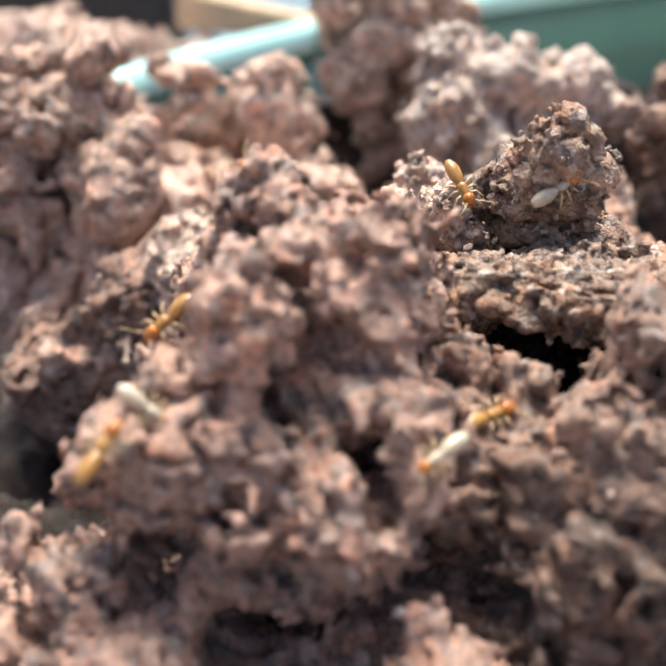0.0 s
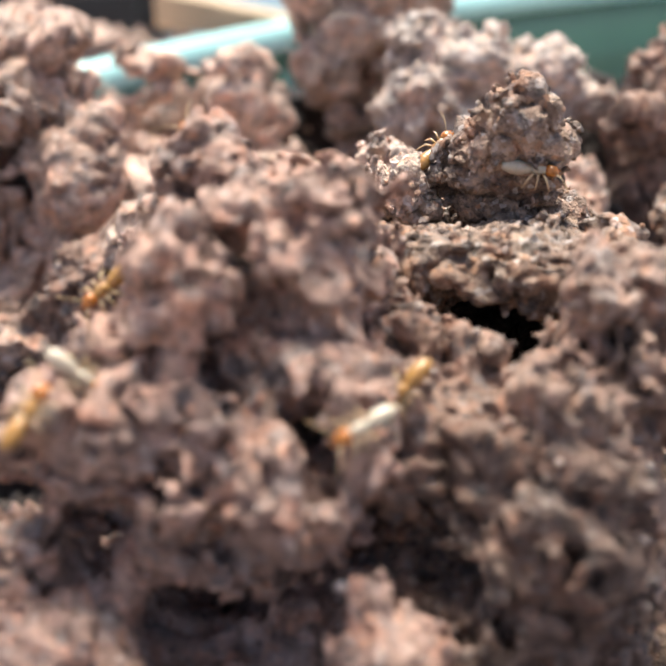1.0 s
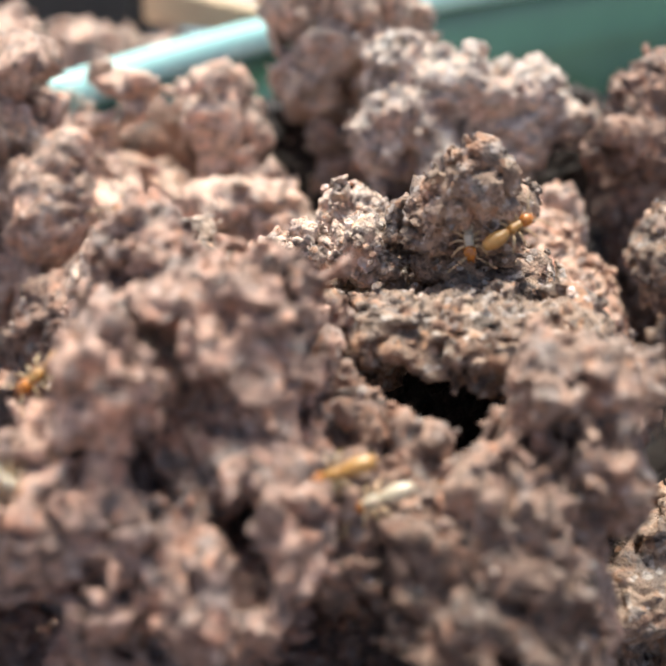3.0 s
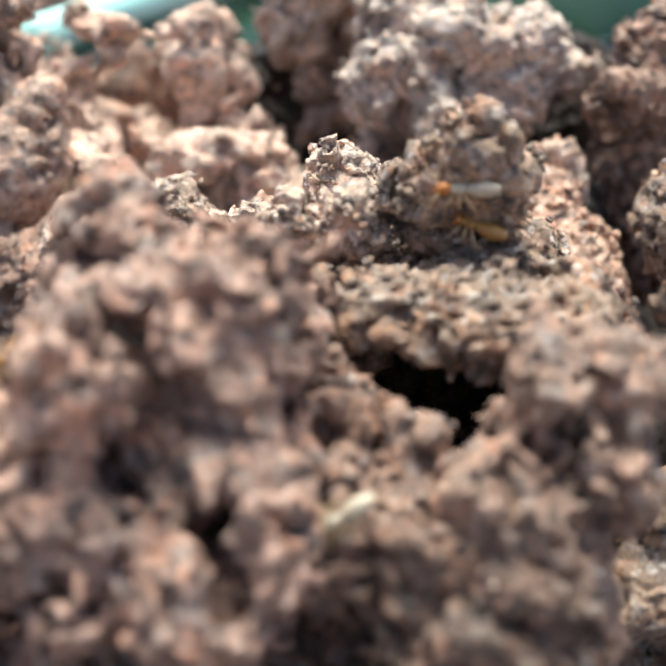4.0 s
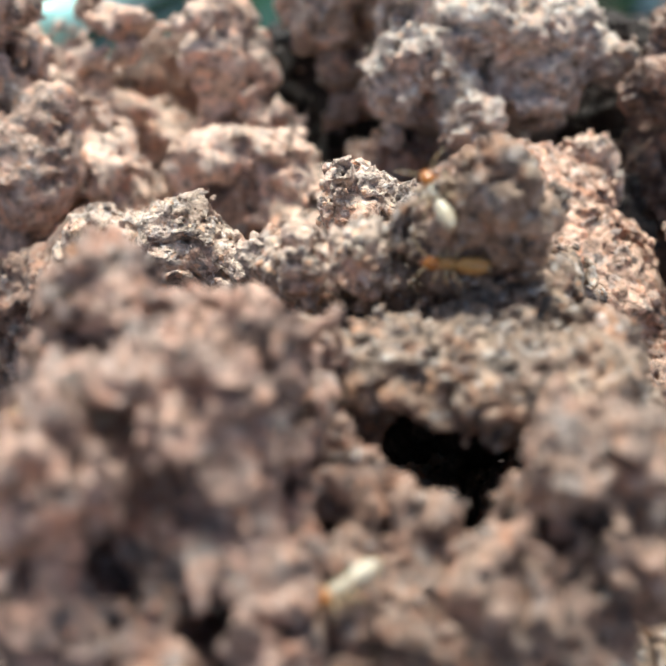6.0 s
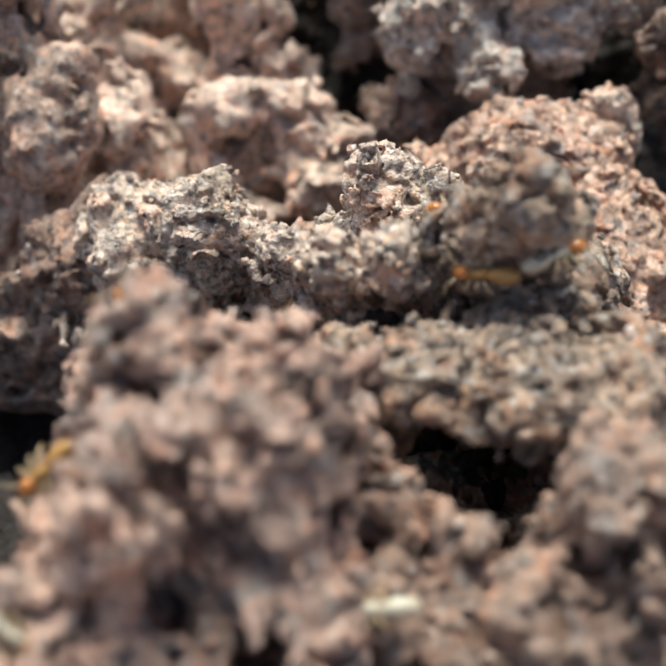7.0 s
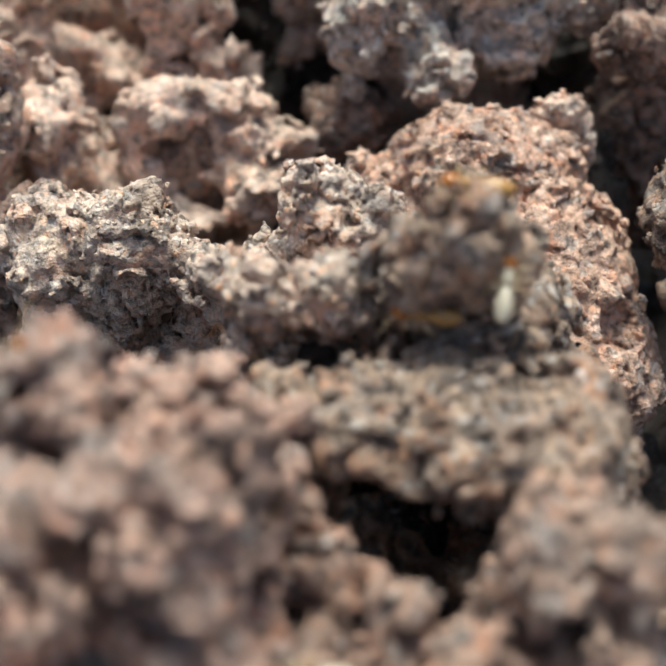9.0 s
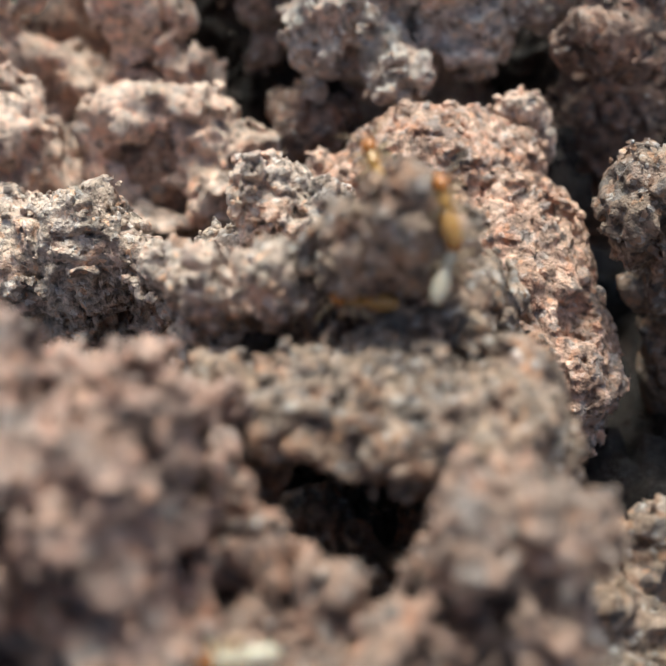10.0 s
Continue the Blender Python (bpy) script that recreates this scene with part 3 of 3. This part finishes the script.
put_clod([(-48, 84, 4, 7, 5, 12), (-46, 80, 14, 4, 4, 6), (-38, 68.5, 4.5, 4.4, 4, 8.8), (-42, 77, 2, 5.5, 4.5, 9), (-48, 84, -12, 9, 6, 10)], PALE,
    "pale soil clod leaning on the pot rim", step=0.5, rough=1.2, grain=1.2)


# ---- termites ----
def body_material(name, color, rough, under):
    m, t, b = nodes_of(name)
    co = t.nodes.new("ShaderNodeTexCoord").outputs["Object"]
    low = tuple(c * 0.7 for c in color)
    t.links.new(ramp(t, noise_node(t, co, 0.0006), [(0.3, low), (0.65, color)]), b.inputs["Base Color"])
    b.inputs["Roughness"].default_value = rough
    b.inputs["Subsurface Weight"].default_value = under
    b.inputs["Subsurface Radius"].default_value = (0.0008, 0.0005, 0.0003)
    b.inputs["Coat Weight"].default_value = 0.2
    b.inputs["Coat Roughness"].default_value = 0.12
    return m


CREAM = body_material("cream_skin", (0.5, 0.44, 0.34), 0.3, 0.35)
AMBER = body_material("amber_shell", (0.42, 0.15, 0.025), 0.2, 0.2)
STRAW = body_material("straw_limb", (0.6, 0.44, 0.26), 0.4, 0.2)
YELLOW = body_material("yellow_skin", (0.4, 0.215, 0.06), 0.3, 0.35)


def lathe(bm, stations, turn=14, flat=0.9):
    """Rings along x: (x, radius, z)."""
    rings = []
    for x, r, z in stations:
        rings.append([bm.verts.new(mm(x, r * math.cos(2 * math.pi * k / turn), z + flat * r * math.sin(2 * math.pi * k / turn))) for k in range(turn)])
    for a, b in zip(rings, rings[1:]):
        for k in range(turn):
            bm.faces.new((a[k - 1], a[k], b[k], b[k - 1]))
    bm.faces.new(rings[0])
    bm.faces.new(rings[-1][::-1])


def tube(bm, points, radii, turn=6):
    rings = []
    for n, p in enumerate(points):
        way = (Vector(points[min(n + 1, len(points) - 1)]) - Vector(points[max(n - 1, 0)])).normalized()
        side = way.cross(Vector((0.3, 0.2, 1))).normalized()
        up = side.cross(way)
        rings.append([bm.verts.new((Vector(p) + radii[n] * (side * math.cos(2 * math.pi * k / turn) + up * math.sin(2 * math.pi * k / turn))) * 0.001) for k in range(turn)])
    for a, b in zip(rings, rings[1:]):
        for k in range(turn):
            bm.faces.new((a[k - 1], a[k], b[k], b[k - 1]))
    bm.faces.new(rings[0])
    bm.faces.new(rings[-1][::-1])


def part(name, bm, material, parent, label=""):
    bmesh.ops.recalc_face_normals(bm, faces=bm.faces[:])
    me = bpy.data.meshes.new(name)
    bm.to_mesh(me)
    bm.free()
    for f in me.polygons:
        f.use_smooth = True
    me.materials.append(material)
    ob = new(name, me)
    ob.parent = parent
    return tagged(ob, label)


def make_termite(skin, label):
    t = tagged(new("termite"), label, "termite", "termites on the soil")
    t.scale = (0.76, 0.76, 0.76)
    bm = bmesh.new()
    belly = []
    for n in range(25):
        u = n / 24
        r = 0.74 * math.sin(math.pi * min(max(0.06 + 0.9 * u, 0), 1)) ** 0.55 * (1 - 0.16 * u)
        belly.append((-2.75 + 2.7 * u, r * (1 - 0.06 * (0.5 + 0.5 * math.cos(2 * math.pi * u * 8))), 0.78 - 0.1 * u))
    lathe(bm, belly)
    part("abdomen", bm, skin, t, "pale swollen segmented abdomen")
    bm = bmesh.new()
    lathe(bm, [(-0.2, 0.3, 0.72), (-0.05, 0.44, 0.74), (0.25, 0.46, 0.76), (0.34, 0.4, 0.76), (0.6, 0.43, 0.78), (0.7, 0.36, 0.78), (0.95, 0.38, 0.8), (1.08, 0.26, 0.8)])
    part("thorax", bm, skin, t)
    bm = bmesh.new()
    lathe(bm, [(0.98, 0.2, 0.8), (1.05, 0.38, 0.8), (1.25, 0.53, 0.8), (1.55, 0.58, 0.78), (1.85, 0.5, 0.74), (2.05, 0.34, 0.68), (2.18, 0.16, 0.62)])
    head = part("head", bm, AMBER, t, "glossy amber head")
    for side in (-1, 1):
        bm = bmesh.new()
        tube(bm, [(2.05, 0.2 * side, 0.62), (2.3, 0.2 * side, 0.56), (2.45, 0.05 * side, 0.54)], [0.1, 0.07, 0.02])
        part("mandible", bm, AMBER, head)
        bm = bmesh.new()
        pts = [(1.85 + 0.14 * n, side * (0.35 + 0.1 * n + 0.01 * n * n), 0.85 + 0.12 * n - 0.012 * n * n) for n in range(10)]
        tube(bm, pts, [0.052 - 0.003 * n + 0.01 * (n % 2) for n in range(10)])
        part("antenna", bm, STRAW, head, "thin beaded antenna")
        for k, (x, lean) in enumerate(((0.05, -0.9), (0.45, -0.1), (0.85, 0.7))):
            bm = bmesh.new()
            tube(bm, [(x, 0.3 * side, 0.6), (x + lean * 0.4, 0.95 * side, 0.85), (x + lean * 0.8, 1.35 * side, 0.25), (x + lean * 1.05, 1.55 * side, -0.1)],
                 [0.12, 0.1, 0.065, 0.035])
            part("leg", bm, STRAW, t)
    return t


def crawl(x, y, z, fx, fy, fz, ux, uy, uz):
    """A pose at a place in mm, with the head towards f and the back towards u."""
    f = Vector((fx, fy, fz)).normalized()
    s = Vector((ux, uy, uz)).cross(f).normalized()
    u = f.cross(s)
    return Matrix.Translation(mm(x, y, z)) @ Matrix((f, s, u)).transposed().to_4x4()


cream_one = make_termite(CREAM, "cream worker termite with an amber head climbing the spire")
yellow_one = make_termite(YELLOW, "amber-headed yellow termite at the foot of the spire")


def another(first, label):
    return tagged(copy_thing(first, Matrix.Identity(4)), label, "termite", "termites on the soil")


clinger = another(cream_one, "pale worker termite clinging to the foot of the spire")
neighbour = another(yellow_one, "yellow termite beside the spire")
shelf_sitter = another(yellow_one, "orange-headed termite on the shelf before the cavity")
white_crawler = another(cream_one, "whitish worker termite crawling over the low clods")
cave_runner = another(cream_one, "cream worker termite crawling out of the cavity")
cave_follower = another(cream_one, "cream worker termite following others out of the cavity")
mound_legs = another(yellow_one, "orange-headed termite with spread legs on the mound")
mound_cream = another(cream_one, "cream worker termite on the side of the mound")
hollow_sitter = another(yellow_one, "orange-yellow termite in a hollow of the mound")
top_sitter = another(yellow_one, "yellow worker termite on top of the mound")
top_climber = another(yellow_one, "yellow termite climbing over the top of the spire")
side_climber = another(yellow_one, "yellow termite on the side of the spire")


def motions():
    """Each termite: time, place in mm, where the head points, where the back points."""
    def go(thing, rows):
        walk(thing, [(r[0], crawl(*r[1:])) for r in rows])

    go(cream_one, [
        (0, 6.56, 2.12, 15.06, 0.85, 0.12, 0.52, -0.12, -0.9, 0.41),
        (0.5, 6.76, 1.9, 15.22, 0.95, 0.18, 0.26, 0.03, -0.85, 0.52),
        (0.8, 7.2, 2.21, 13.73, 1, 0.03, -0.09, 0.07, -0.88, 0.47),
        (1, 7.61, 2.23, 14.23, 0.99, -0.08, -0.11, 0.01, -0.76, 0.65),
        (1.4, 8.21, 2.44, 14.22, 0.84, 0.19, 0.5, -0.22, -0.73, 0.65),
        (1.7, 10.03, 2.66, 16.13, 0.42, 0.62, 0.67, 0.06, -0.75, 0.66),
        (2, 8.65, 2.02, 14.9, 0.31, 0.57, 0.76, -0.08, -0.78, 0.62),
        (2.3, 7.63, 1.16, 14.82, 0.66, 0.36, 0.66, -0.25, -0.73, 0.64),
        (2.6, 7.79, 3.88, 12.52, 0.51, -0.42, -0.75, 0.02, -0.87, 0.49),
        (3, 6.27, 2.44, 14.12, 0.08, -0.58, -0.81, 0.02, -0.81, 0.58),
        (3.2, 5.91, 2.32, 14.56, -0.84, -0.38, -0.38, 0.18, -0.87, 0.45),
        (4.3, 6.41, 1.45, 15.68, -0.85, 0.43, 0.3, -0.29, -0.86, 0.42),
        (4.5, 7.3, 1.3, 15.68, -0.16, 0.42, 0.89, -0.1, -0.91, 0.4),
        (4.7, 6.54, 1.17, 16.35, -0.34, 0.55, 0.76, -0.18, -0.83, 0.52),
        (4.9, 5.64, 1.13, 16.74, -0.55, 0.27, 0.79, 0.01, -0.94, 0.33),
        (5.1, 4.92, 1.43, 17.34, -0.54, 0.6, 0.58, -0.31, -0.79, 0.53),
        (5.5, 4.86, 1.91, 17.05, -0.49, 0.56, 0.67, -0.14, -0.81, 0.57),
        (5.7, 4.56, 2.27, 16.93, -0.39, 0.6, 0.7, -0.17, -0.8, 0.58),
        (6.8, 2, 5.83, 18.3, -0.8, 0.49, 0.36, -0.01, -0.6, 0.8),
        (7.3, 5, 9, 7, -0.9, 0.1, -0.3, 0, -0.6, 0.8),
        (10, 5, 9, 7, -0.9, 0.1, -0.3, 0, -0.6, 0.8),
    ])
    go(yellow_one, [
        (0, 7, 9, 7, 1, -0.2, 0.1, 0, -0.6, 0.8),
        (2.75, 7, 9, 7, 1, -0.2, 0.1, 0, -0.6, 0.8),
        (3, 8.96, 1.71, 14.66, 0.83, 0.26, 0.49, -0.12, -0.78, 0.62),
        (3.2, 9.31, 2.93, 13.78, 0.94, 0.16, 0.32, -0.17, -0.59, 0.79),
        (4.3, 5.79, 2.83, 12.74, -1, 0.04, 0.04, -0.01, -0.77, 0.64),
        (5.5, 4.66, 2.32, 13.45, -0.98, 0.21, 0, -0.18, -0.86, 0.47),
        (10, 4.57, 3.64, 12.28, -0.98, 0.21, 0, -0.18, -0.86, 0.47),
    ])
    go(clinger, [
        (0, 7, 9, 7, 0.3, -0.2, 0.9, 0, -0.6, 0.8),
        (5.9, 7, 9, 7, 0.3, -0.2, 0.9, 0, -0.6, 0.8),
        (6.8, 8.7, 2.34, 14.05, 0.94, 0.11, 0.33, -0.2, -0.62, 0.76),
        (8.5, 8.66, 1.43, 15.64, 0.12, 0.66, 0.74, -0.14, -0.73, 0.67),
        (10, 9.04, 1.63, 15.42, 0.31, 0.61, 0.73, -0.06, -0.75, 0.66),
    ])
    go(neighbour, [
        (0, 0.15, 4.28, 14.63, 0.43, -0.6, -0.68, -0, -0.75, 0.66),
        (0.5, 0.17, 4.55, 14.81, 0.53, -0.64, -0.56, -0.29, -0.76, 0.59),
        (0.8, 0.5, 5.4, 15.1, 0.8, 0.28, 0.53, -0.08, -0.83, 0.56),
        (1.1, 2.2, 7.2, 14.2, 0.63, 0.5, 0.6, -0.03, -0.76, 0.65),
        (1.5, 4.5, 9, 7, 0.9, 0.1, -0.2, 0, -0.6, 0.8),
        (10, 4.5, 9, 7, 0.9, 0.1, -0.2, 0, -0.6, 0.8),
    ])
    go(shelf_sitter, [
        (0, 0.43, -15.58, 6.12, 0.88, 0.44, 0.18, 0.17, -0.65, 0.74),
        (0.3, 0.16, -16.08, 6.02, 0.97, 0.14, -0.2, 0.24, -0.68, 0.7),
        (0.6, -0.58, -17.66, 6.73, 0.75, -0.25, -0.61, 0.27, -0.73, 0.63),
        (0.9, -1.23, -17.38, 6.71, -0.38, -0.64, -0.66, 0.2, -0.76, 0.62),
        (1.2, -1.79, -19.07, 7.62, -0.9, -0.28, -0.33, 0.07, -0.85, 0.52),
        (1.5, -1.57, -17.83, 7.23, -0.94, -0.27, -0.2, 0.09, -0.78, 0.62),
        (3.2, -1.52, -17.78, 7.76, -0.94, -0.27, -0.2, 0.09, -0.78, 0.62),
        (4.1, -2.5, -14, 3, -0.9, -0.2, -0.3, 0, -0.6, 0.8),
        (10, -2.5, -14, 3, -0.9, -0.2, -0.3, 0, -0.6, 0.8),
    ])
    go(white_crawler, [
        (0, -2.76, -21.19, 6.37, -0.75, -0.58, -0.31, 0.25, -0.69, 0.68),
        (0.3, -2.72, -21.43, 6.24, -0.56, -0.76, -0.33, 0.36, -0.58, 0.73),
        (0.6, -3.21, -22.28, 6.74, -0.8, -0.56, -0.21, 0.26, -0.64, 0.72),
        (0.9, -3.62, -22.48, 6.76, -0.81, -0.54, -0.24, 0.27, -0.7, 0.67),
        (1.5, -3.82, -22.91, 6.18, -0.82, -0.49, -0.31, 0.26, -0.78, 0.56),
        (2.1, -4.8, -19.07, 2.99, -0.88, -0.32, -0.34, -0.06, -0.65, 0.76),
        (2.6, -8, -16, 1, -0.8, -0.3, -0.4, 0, -0.6, 0.8),
        (10, -8, -16, 1, -0.8, -0.3, -0.4, 0, -0.6, 0.8),
    ])
    go(cave_runner, [
        (0, 5.5, -8, 2, -0.6, -0.7, 0.2, 0, -0.6, 0.8),
        (1.4, 5.5, -8, 2, -0.6, -0.7, 0.2, 0, -0.6, 0.8),
        (1.8, 4.2, -13, 6.4, -0.7, -0.7, 0.1, 0, -0.6, 0.8),
        (2.1, 1.85, -16.25, 5.56, -0.91, -0.25, -0.32, -0.05, -0.71, 0.7),
        (2.4, 2.26, -15.03, 6.8, -0.88, -0.42, -0.23, 0.14, -0.69, 0.71),
        (2.7, 1.6, -19.29, 5.46, -0.97, -0.03, -0.23, -0.11, -0.8, 0.59),
        (3, 0.53, -16.85, 5.56, -0.94, -0.19, -0.28, -0.07, -0.7, 0.71),
        (3.2, 0.51, -16.86, 5.61, -0.88, -0.43, -0.21, 0.11, -0.61, 0.79),
        (4.3, -1.19, -18.27, 5.33, -0.85, -0.17, -0.5, -0.09, -0.89, 0.45),
        (4.5, -1.44, -18.15, 5.11, -0.83, -0.25, -0.49, -0.07, -0.83, 0.55),
        (4.7, -2.17, -19.3, 5.77, -0.8, -0.52, -0.3, 0.22, -0.72, 0.66),
        (4.9, -1.57, -19.72, 4.95, -0.7, -0.54, -0.48, 0.11, -0.74, 0.67),
        (5.1, -1.66, -19.76, 5.04, -0.72, -0.56, -0.41, 0.22, -0.75, 0.63),
        (5.5, -8, -15, 2, -0.7, -0.4, -0.5, 0, -0.6, 0.8),
        (10, -8, -15, 2, -0.7, -0.4, -0.5, 0, -0.6, 0.8),
    ])
    go(cave_follower, [
        (0, 5, -8, 2, -0.6, -0.7, 0.2, 0, -0.6, 0.8),
        (4.45, 5, -8, 2, -0.6, -0.7, 0.2, 0, -0.6, 0.8),
        (4.9, 3.08, -15.7, 6.1, -0.75, -0.61, -0.23, 0.15, -0.51, 0.85),
        (5.1, 2.12, -15.8, 5.89, -0.82, -0.44, -0.37, -0.05, -0.59, 0.81),
        (5.3, 1.69, -15.92, 5.87, -0.83, -0.5, -0.26, 0.08, -0.56, 0.82),
        (5.5, 0.6, -16.38, 5.64, -0.79, -0.53, -0.31, 0.11, -0.63, 0.77),
        (5.7, -0.21, -17.42, 5.97, -0.71, -0.68, -0.19, 0.16, -0.42, 0.89),
        (6.8, -1.33, -17.32, 6.73, -0.99, -0.16, 0.03, 0.13, -0.65, 0.75),
        (7, -1.36, -17.71, 7.19, -0.99, -0.15, 0.06, 0.14, -0.65, 0.74),
        (7.5, -1.08, -17.72, 7.68, -0.99, -0.17, 0.05, 0.12, -0.43, 0.9),
        (10, -1.07, -17.72, 7.68, -0.99, -0.17, 0.05, 0.12, -0.43, 0.9),
    ])
    go(mound_legs, [
        (0, -17.91, -11.74, 10.68, -0.72, -0.38, -0.58, -0.06, -0.79, 0.61),
        (10, -17.93, -11.6, 10.63, -0.72, -0.38, -0.58, -0.06, -0.79, 0.61),
    ])
    go(mound_cream, [
        (0, -17.64, -20.54, 8.91, 0.82, -0.15, -0.55, 0.15, -0.87, 0.46),
        (10, -17.76, -20.65, 8.74, 0.82, -0.15, -0.55, 0.15, -0.87, 0.46),
    ])
    go(hollow_sitter, [
        (0, -19.71, -23.13, 7.77, 0.48, 0.55, 0.68, -0.04, -0.77, 0.64),
        (10, -19.58, -22.95, 7.94, 0.48, 0.55, 0.68, -0.04, -0.77, 0.64),
    ])
    go(top_sitter, [
        (0, -12.5, -9.3, 18.4, -0.75, 0.49, 0.44, 0.03, -0.64, 0.77),
        (10, -12.5, -9.3, 18.4, -0.75, 0.49, 0.44, 0.03, -0.64, 0.77),
    ])
    go(top_climber, [
        (0, 8, 9, 7, 0.2, 0.3, 0.9, 0, -0.6, 0.8),
        (7.4, 8, 9, 7, 0.2, 0.3, 0.9, 0, -0.6, 0.8),
        (8, 9.76, 3.3, 17.21, -0.48, 0.64, 0.6, -0.05, -0.7, 0.71),
        (8.5, 8.9, 1.9, 19.15, -0.56, 0.57, 0.61, 0.15, -0.65, 0.75),
        (9, 6.91, 3.79, 19.96, -0.98, 0.15, 0.09, -0.02, -0.61, 0.79),
        (9.5, 6.1, 3.81, 20.08, -0.91, 0.38, 0.17, -0.12, -0.64, 0.76),
        (10, 5.49, 7.91, 18.03, -0.25, 0.78, 0.57, -0.21, -0.62, 0.75),
    ])
    go(side_climber, [
        (0, 7, 10, 6, 0, 0.3, 0.9, 0, -0.6, 0.8),
        (9, 7, 10, 6, 0, 0.3, 0.9, 0, -0.6, 0.8),
        (9.5, 9.27, 2.64, 18.69, -0.24, 0.69, 0.68, 0.01, -0.7, 0.72),
        (10, 8.94, 2.33, 18.56, -0.21, 0.5, 0.84, 0.03, -0.86, 0.51),
    ])


motions()
